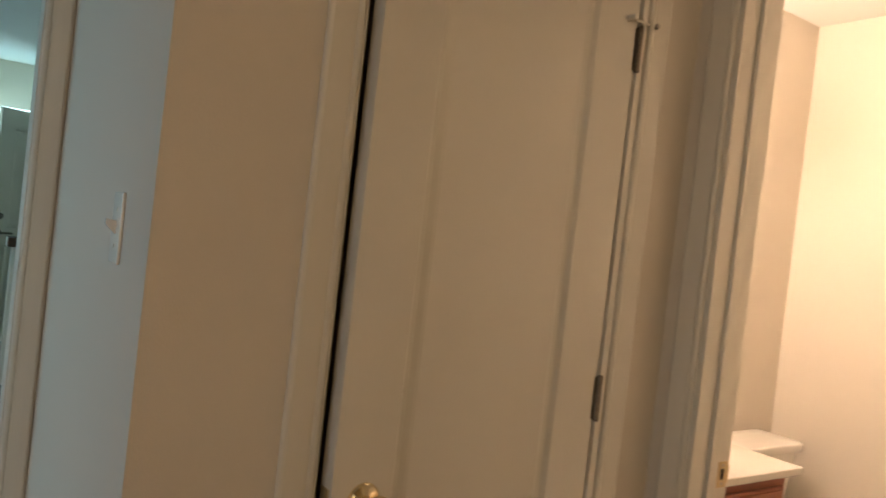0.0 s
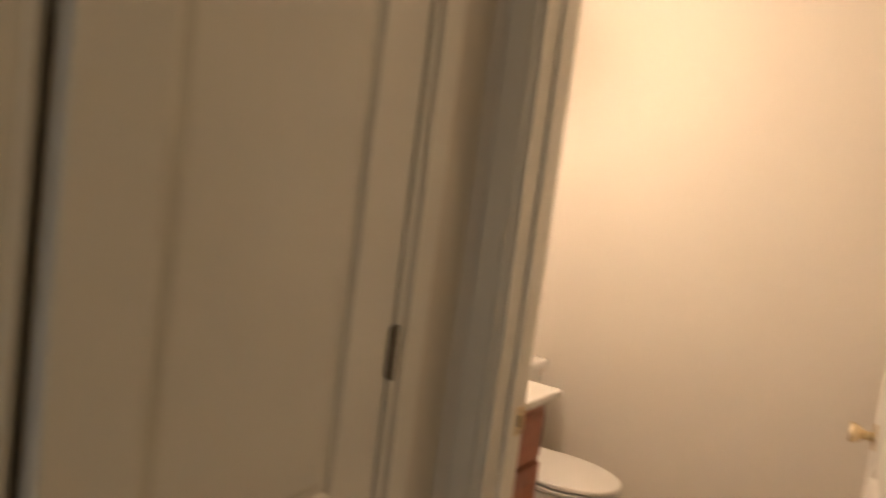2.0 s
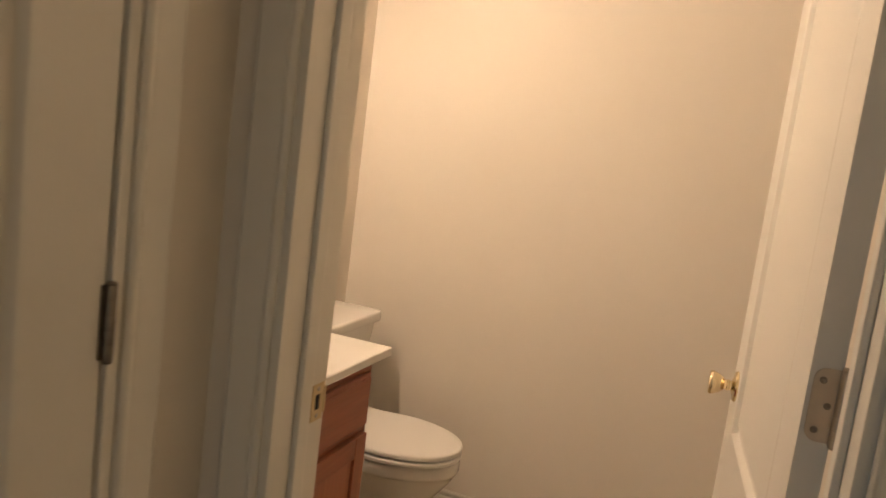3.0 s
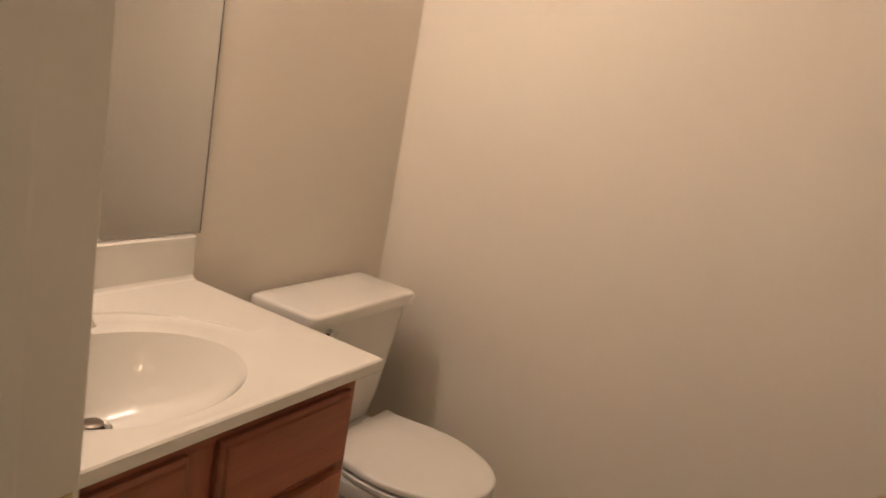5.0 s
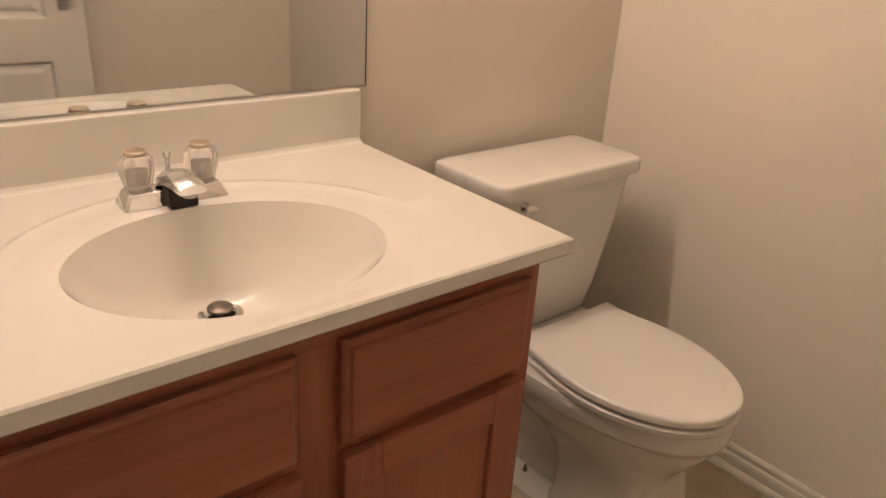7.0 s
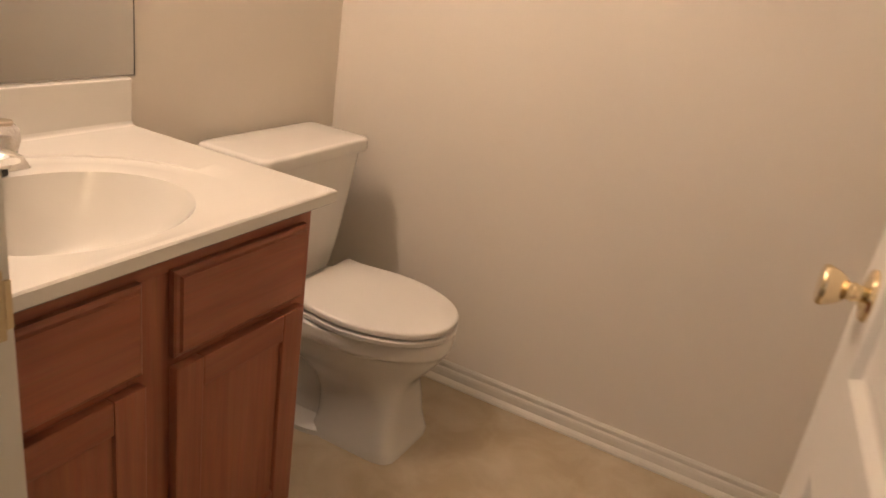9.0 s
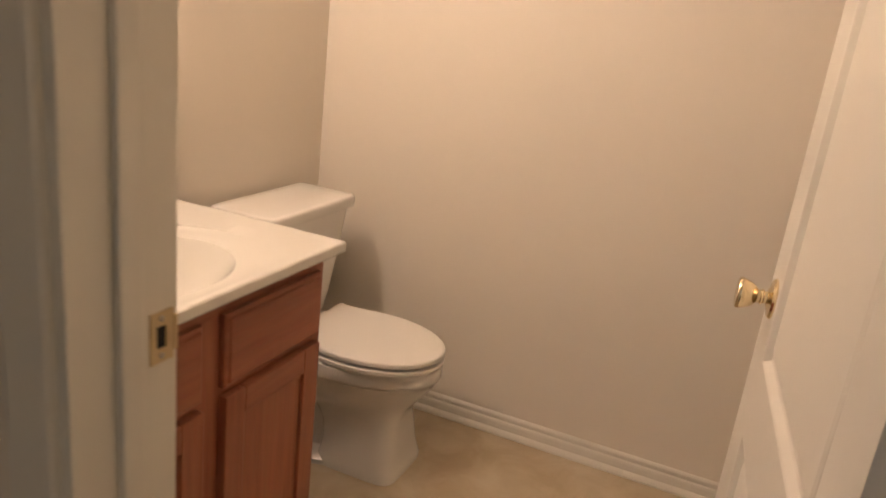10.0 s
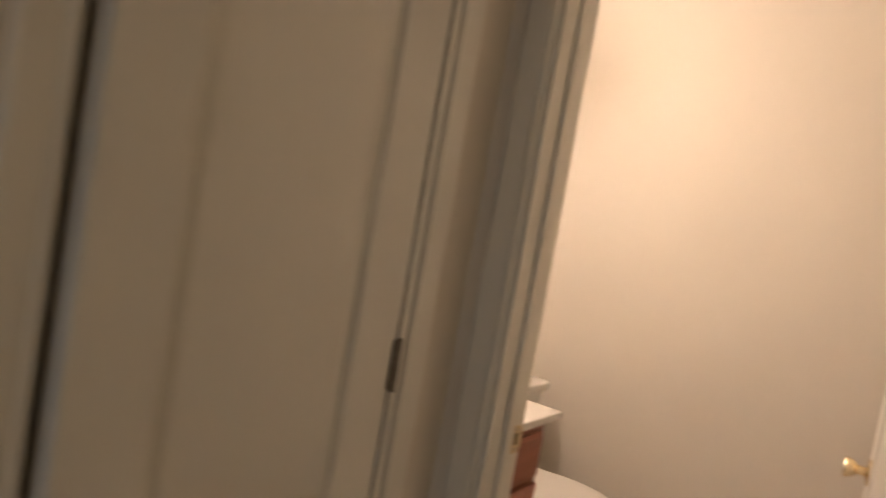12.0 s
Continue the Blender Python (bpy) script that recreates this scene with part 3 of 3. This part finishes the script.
counter = thing("vanity_counter", "cream cultured marble counter with moulded oval sink", "counter", (0, 0, 0))
part("basin_top", counter_mesh(), MARBLE, counter, smooth=True)
part("backsplash", box(TX0, TX1, BACK, NY - 0.001, TZ + 0.0005, 0.903, 0.004, 3), MARBLE, counter)
part("cove", extrude_profile([(BACK, TZ), (BACK, TZ + 0.009), (BACK - 0.0025, TZ + 0.004), (BACK - 0.005, TZ + 0.0015), (BACK - 0.010, TZ + 0.0002)], TX0, TX1 - 0.002, "x"), MARBLE, counter)

drain = thing("sink_drain", "chrome pop-up drain in the basin", "drain", (DRX, DRY, TZ - 0.1325))
part("flange", lathe(((0.031, -0.004), (0.031, 0.0015), (0.028, 0.0035), (0.022, 0.002), (0.020, -0.004)), 32), STEEL, drain, smooth=True)
# black plug in place of the shade down the drain
part("throat_shade", lathe(((0.0205, -0.006), (0.0205, -0.002), (0.0195, -0.0015)), 28), DARK, drain)
part("stopper", lathe(((0.004, -0.004), (0.004, 0.006), (0.0175, 0.007), (0.0178, 0.010), (0.015, 0.0125), (0.006, 0.0135), (0.001, 0.0136)), 28), DARK_STEEL, drain, smooth=True)

# faucet
faucet = thing("faucet", "chrome two-handle faucet with clear acrylic knobs", "faucet", (0.222, -0.150, TZ - 0.004))


def block_plan(hx, hy, z, r=0.005):
    return [(cx + r * math.cos(radians(a)), cy + r * math.sin(radians(a)), z)
            for cx, cy, a0 in ((hx - r, hy - r, 0), (r - hx, hy - r, 90), (r - hx, r - hy, 180), (hx - r, r - hy, 270)) for a in (a0, a0 + 30, a0 + 60, a0 + 90)]


part("base_plate", loft([block_plan(0.073, 0.0255, 0), block_plan(0.073, 0.0255, 0.003), block_plan(0.0715, 0.024, 0.006), block_plan(0.0655, 0.0185, 0.021), block_plan(0.064, 0.017, 0.0225)]), CHROME, faucet, smooth=True)
spout = part("spout", loft([[(x * w, y, z + u * t) for x, u in ((-1, 0), (-0.96, 0.6), (-0.6, 0.95), (0, 1.05), (0.6, 0.95), (0.96, 0.6), (1, 0), (0.6, -0.1), (-0.6, -0.1))]
                            for w, y, z, t in ((0.024, 0.018, 0.014, 0.014), (0.024, 0.006, 0.019, 0.020), (0.0235, -0.012, 0.029, 0.020), (0.022, -0.035, 0.035, 0.018),
                                               (0.0205, -0.058, 0.0365, 0.016), (0.0195, -0.074, 0.035, 0.015), (0.018, -0.081, 0.034, 0.010))]), CHROME, faucet, smooth=True)
# added black block that paints the dark hollow under the spout
part("spout_shade", box(-0.020, 0.020, -0.046, -0.020, 0.003, 0.030, 0.003), DARK, spout, "black block standing in for the shade under the spout")
part("aerator", lathe(((0.0095, 0.026), (0.0105, 0.028), (0.0105, 0.038), (0.008, 0.040)), 20, m=Matrix.Translation((0, -0.068, 0))), STEEL, spout, smooth=True)
part("lift_rod", lathe(((0.0035, 0.03), (0.0035, 0.058), (0.0055, 0.060), (0.006, 0.064), (0.0055, 0.068), (0.0025, 0.0695)), 16, m=Matrix.Translation((0, 0.010, 0))), CHROME, faucet, smooth=True)
for x in (-0.045, 0.045):
    m = Matrix.Translation((x, 0, 0))
    rings = []
    for r, z in ((0.013, 0.024), (0.0175, 0.027), (0.0195, 0.036), (0.0225, 0.047), (0.0232, 0.056), (0.0215, 0.066), (0.0165, 0.072), (0.006, 0.0722)):
        rings.append([(x + r * (1 + 0.07 * math.cos(8 * math.pi * i / 24)) * math.cos(2 * math.pi * i / 48), r * (1 + 0.07 * math.cos(8 * math.pi * i / 24)) * math.sin(2 * math.pi * i / 48), z) for i in range(48)])
    h = part("handle", loft(rings), ACRYLIC, faucet, "clear acrylic fluted knob", True)
    part("stem", lathe(((0.0145, 0.022), (0.0145, 0.028), (0.0115, 0.031), (0.0105, 0.052), (0.004, 0.054)), 18, m=m), STEEL, h, smooth=True)
    part("button", lathe(((0.0145, 0.0725), (0.0150, 0.0745), (0.0150, 0.0775), (0.0135, 0.0790), (0.001, 0.0793)), 24, m=m), HINGE, h, smooth=True)

# mirror
mirror = thing("wall_mirror", "large frameless mirror standing on the backsplash", "mirror", (0, 0, 0))
part("glass", boxes((WX + 0.012, 0.634, NY - 0.0065, NY - 0.0025, 0.9075, 1.816)), MIRROR, mirror)
part("edge", boxes((0.634, 0.6365, NY - 0.0068, NY - 0.001, 0.9075, 1.8185), (WX + 0.0095, 0.634, NY - 0.0068, NY - 0.001, 1.816, 1.8185)), MIRROR_EDGE, mirror)
part("bottom_channel", boxes((WX + 0.002, 0.6365, NY - 0.0085, NY - 0.0012, 0.9035, 0.9070)), STEEL, mirror)

# ---- toilet ----
TCX = 1.000


def egg(yf, yb, hx, z, widest=0.42, power=2.0, n=48, pinch=0.0):
    """Closed plan, widest at a share of the length from the back."""
    yc = yb + (yf - yb) * widest
    out = []
    for i in range(n):
        a = 2 * math.pi * i / n
        c, s = math.cos(a), math.sin(a)
        x = math.copysign(abs(c) ** (2 / power), c) * hx
        half = (yc - yf) if s < 0 else (yb - yc)
        y = yc + math.copysign(abs(s) ** (2 / power), s) * half
        out.append((TCX + x, y, z))
    return out


toilet = thing("toilet", "white two-piece toilet with lid closed", "toilet", (0, 0, 0))
bowl = part("bowl", loft([egg(-0.596, -0.34, 0.115, FZ, 0.5, 6), egg(-0.596, -0.34, 0.115, FZ + 0.016, 0.5, 6), egg(-0.592, -0.345, 0.111, FZ + 0.026, 0.5, 6),
                          egg(-0.583, -0.35, 0.102, 0.10, 0.5, 5.5), egg(-0.577, -0.34, 0.096, 0.16, 0.5, 5), egg(-0.574, -0.31, 0.094, 0.195, 0.5, 4.2),
                          egg(-0.579, -0.26, 0.100, 0.218, 0.49, 3.3), egg(-0.590, -0.20, 0.110, 0.240, 0.47, 2.7), egg(-0.610, -0.14, 0.130, 0.262, 0.46, 2.35), egg(-0.630, -0.09, 0.147, 0.288, 0.45, 2.15),
                          egg(-0.645, -0.07, 0.158, 0.312, 0.45, 2.1), egg(-0.649, -0.06, 0.161, 0.325, 0.45, 2.1), egg(-0.656, -0.06, 0.167, 0.330, 0.45, 2.1), egg(-0.660, -0.06, 0.170, 0.339, 0.45, 2.1),
                          egg(-0.660, -0.06, 0.170, 0.364, 0.45, 2.1), egg(-0.656, -0.06, 0.167, 0.3715, 0.45, 2.1), egg(-0.645, -0.07, 0.158, 0.3745, 0.45, 2.1)]), PORCELAIN, toilet, smooth=True)
part("foot", loft([egg(-0.42, -0.12, 0.128, FZ, 0.5, 3.5), egg(-0.42, -0.12, 0.128, FZ + 0.014, 0.5, 3.5), egg(-0.41, -0.13, 0.118, FZ + 0.022, 0.5, 3.5), egg(-0.39, -0.14, 0.09, FZ + 0.026, 0.5, 3.5)]), PORCELAIN, toilet, smooth=True)
part("trapway", loft([egg(-0.44, -0.06, hx, z, 0.5, 3.0) for hx, z in ((0.070, FZ + 0.02), (0.060, FZ + 0.045), (0.056, 0.10), (0.064, 0.14), (0.074, 0.18), (0.080, 0.22), (0.094, 0.26), (0.12, 0.30))]), PORCELAIN, toilet, smooth=True)
for x in (-0.086, 0.086):
    b = part("floor_bolt", lathe(((0.013, 0.0), (0.013, 0.002), (0.0055, 0.003), (0.0055, 0.010), (0.0035, 0.012), (0.0035, 0.019), (0.002, 0.020)), 18, m=Matrix.Translation((TCX + x, -0.272, FZ + 0.0225))), DARK_STEEL, toilet, "rusty floor bolt with its washer")


def seat_plan(z, grow=0.0):
    """Straight back edge with corners, a slight waist, then a rounded front."""
    half = [(0.0, -0.250), (0.08, -0.2495), (0.146, -0.248), (0.152, -0.252), (0.148, -0.270), (0.148, -0.295), (0.152, -0.325), (0.159, -0.360), (0.165, -0.400)]
    for i in range(1, 19):
        a = math.pi / 2 * i / 18
        half.append((0.167 * math.cos(a) ** 0.94, -0.42 - 0.240 * math.sin(a)))
    half[-1] = (0.0, -0.660)
    full = half + [(-x, y) for x, y in reversed(half[1:-1])]
    cx, cy = 0.0, -0.45
    return [(TCX + x * (1 + grow / 0.167), cy + (y - cy) * (1 + grow / 0.235), z) for x, y in full]


part("seat", loft([seat_plan(0.3775, -0.004), seat_plan(0.379, 0), seat_plan(0.3885, 0.0005), seat_plan(0.3915, -0.003), seat_plan(0.3920, -0.012)]), PLASTIC, toilet, smooth=True)
part("lid", loft([seat_plan(0.3975, -0.016), seat_plan(0.3978, -0.004), seat_plan(0.4000, -0.0005), seat_plan(0.4105, 0.0), seat_plan(0.4132, -0.0015), seat_plan(0.4148, -0.005), seat_plan(0.4155, -0.012), seat_plan(0.4160, -0.06)]), PLASTIC, toilet, smooth=True)
for x in (-0.072, 0.072):
    part("seat_hinge", box(TCX + x - 0.02, TCX + x + 0.02, -0.258, -0.232, 0.374, 0.404, 0.005), PLASTIC, toilet)


def tank_plan(hx, yf, yb, z, r=0.03, bow=0.006):
    out = []
    for cx, cy, a0, rr in ((hx - r, yb - 0.01, 0, 0.01), (-hx + r, yb - 0.01, 90, 0.01), (-hx + r, yf + r, 180, r), (hx - r, yf + r, 270, r)):
        for k in range(7):
            a = radians(a0 + 15 * k)
            out.append((TCX + cx + r * math.cos(a), cy + rr * math.sin(a), z))
    return out


part("tank", loft([tank_plan(0.140, -0.190, -0.03, 0.376), tank_plan(0.152, -0.198, -0.025, 0.39), tank_plan(0.168, -0.204, -0.042, 0.45), tank_plan(0.194, -0.219, -0.042, 0.62), tank_plan(0.206, -0.226, -0.042, 0.712)]), PORCELAIN, toilet, smooth=True)
part("tank_lid", loft([tank_plan(0.206, -0.236, -0.04, 0.7125), tank_plan(0.212, -0.243, -0.038, 0.7145), tank_plan(0.214, -0.245, -0.036, 0.720), tank_plan(0.214, -0.245, -0.036, 0.7405),
                       tank_plan(0.2125, -0.2435, -0.037, 0.7455), tank_plan(0.209, -0.240, -0.040, 0.7482), tank_plan(0.200, -0.231, -0.048, 0.7495), tank_plan(0.12, -0.17, -0.09, 0.7505)]), PORCELAIN, toilet, smooth=True)
lever = part("flush_lever", lathe(((0.012, 0.0), (0.012, -0.004), (0.008, -0.008), (0.006, -0.016)), 18, "y", m=Matrix.Translation((TCX - 0.134, -0.226, 0.692))), CHROME, toilet, "chrome flush lever", True)
part("lever_arm", loft([[(TCX - 0.134 + x, -0.243 + 0.0035 * math.cos(a * math.pi / 4), z + h * math.sin(a * math.pi / 4)) for a in range(8)] for x, z, h in ((-0.010, 0.692, 0.006), (0.0, 0.692, 0.008), (0.008, 0.691, 0.007), (0.016, 0.690, 0.007), (0.021, 0.689, 0.005))]), CHROME, lever, smooth=True)

# ---- vanity light above the mirror ----
light_bar = thing("vanity_light", "chrome light bar with four lit globe bulbs above mirror", "wall lamp", (0.232, NY, 1.990))
part("bar", box(-0.305, 0.305, -0.035, -0.002, -0.055, 0.055, 0.006), CHROME, light_bar)
for i in range(4):
    x = -0.225 + 0.15 * i
    part("socket", lathe(((0.022, -0.034), (0.022, -0.050), (0.018, -0.058)), 20, "y", m=Matrix.Translation((x, 0, 0))), CHROME, light_bar, smooth=True)
    g = bmesh.new()
    bmesh.ops.create_uvsphere(g, u_segments=20, v_segments=12, radius=0.028, matrix=Matrix.Translation((x, -0.095, 0)))
    part("bulb", g, BULB, light_bar, "lit frosted globe bulb", True)

# ---- hall ----
sw = thing("light_switch", "white toggle light switch on the passage wall", "switch", (FX, -0.460, 1.34))
part("plate", box(-0.006, 0.0, -0.035, 0.035, -0.0585, 0.0585, 0.003), SWITCH, sw)
part("toggle", loft([[(-0.006, y, z) for y, z in ((-0.005, -0.011), (0.005, -0.011), (0.005, 0.011), (-0.005, 0.011))], [(-0.022, y, z) for y, z in ((-0.004, 0.004), (0.004, 0.004), (0.004, 0.014), (-0.004, 0.014))]]), SWITCH, sw)
for z in (-0.030, 0.030):
    part("screw", lathe(((0.0035, -0.006), (0.0035, -0.0068), (0.001, -0.0073)), 12, "x", m=Matrix.Translation((0, 0, z))), STEEL, sw)

# assumed fixture out of view, added to give the closet wall its warm light
hall_light = thing("unseen_hall_light", "assumed frosted glass ceiling light in the hall, out of view", "ceiling light", (-1.6, -2.75, CEILING))
part("pan", lathe(((0.15, -0.001), (0.15, -0.02), (0.14, -0.025)), 40), BRASS_OLD, hall_light, smooth=True)
d = part("shade", lathe(((0.145, -0.026), (0.14, -0.05), (0.11, -0.085), (0.06, -0.105), (0.005, -0.11)), 40), LAMP_GLASS, hall_light, "frosted glass bowl", True)
d.visible_shadow = False
lamp = bpy.data.lights.new("unseen_hall_bulb", "POINT")
lamp.energy, lamp.color, lamp.shadow_soft_size = HALL_POWER, (1.0, 0.70, 0.41), 0.09
new("unseen_hall_bulb", lamp).matrix_basis = pose(-1.6, -2.75, CEILING - 0.09)

# ---- entry ----
entry_door = thing("door_entry", "white panelled entry door standing half open", "door", (-0.61, 6.055, FZ + 0.008), 212.5, kind="structure")
part("slab", door_slab(0.83, 2.03, 0.044, ((0.22, 0.86), (1.0, 1.86)), 0.13), DOOR, entry_door)
for y, way in ((0.044, 1), (0.0, -1)):
    h = part("lever_handle", lathe(((0.028, 0.0), (0.028, 0.006), (0.011, 0.010), (0.011, 0.045), (0.008, 0.048)), 18, "y", m=Matrix.Translation((0.765, y, 0.955)) @ Matrix.Diagonal((1, way, 1, 1))), DARK_STEEL, entry_door, "dark metal lever handle", True)
    part("lever_arm", box(0.655, 0.775, y + way * 0.040 - 0.006, y + way * 0.040 + 0.006, 0.946, 0.964, 0.004), DARK_STEEL, h)
    part("deadbolt", lathe(((0.028, 0.0), (0.028, 0.014), (0.018, 0.022), (0.006, 0.024)), 18, "y", m=Matrix.Translation((0.765, y, 1.10)) @ Matrix.Diagonal((1, way, 1, 1))), DARK_STEEL, entry_door, smooth=True)
half = thing("half_wall", "low white half wall with a dark wood cap", "half wall", (0, 0, 0), kind="structure")
part("body", boxes((-1.22, -0.5, 4.05, 4.16, 0, 0.985)), HALL_WALL, half)
part("cap", box(-1.252, -0.5, 4.02, 4.19, 0.986, 1.052, 0.006), CAP_WOOD, half, "dark stained wood cap")
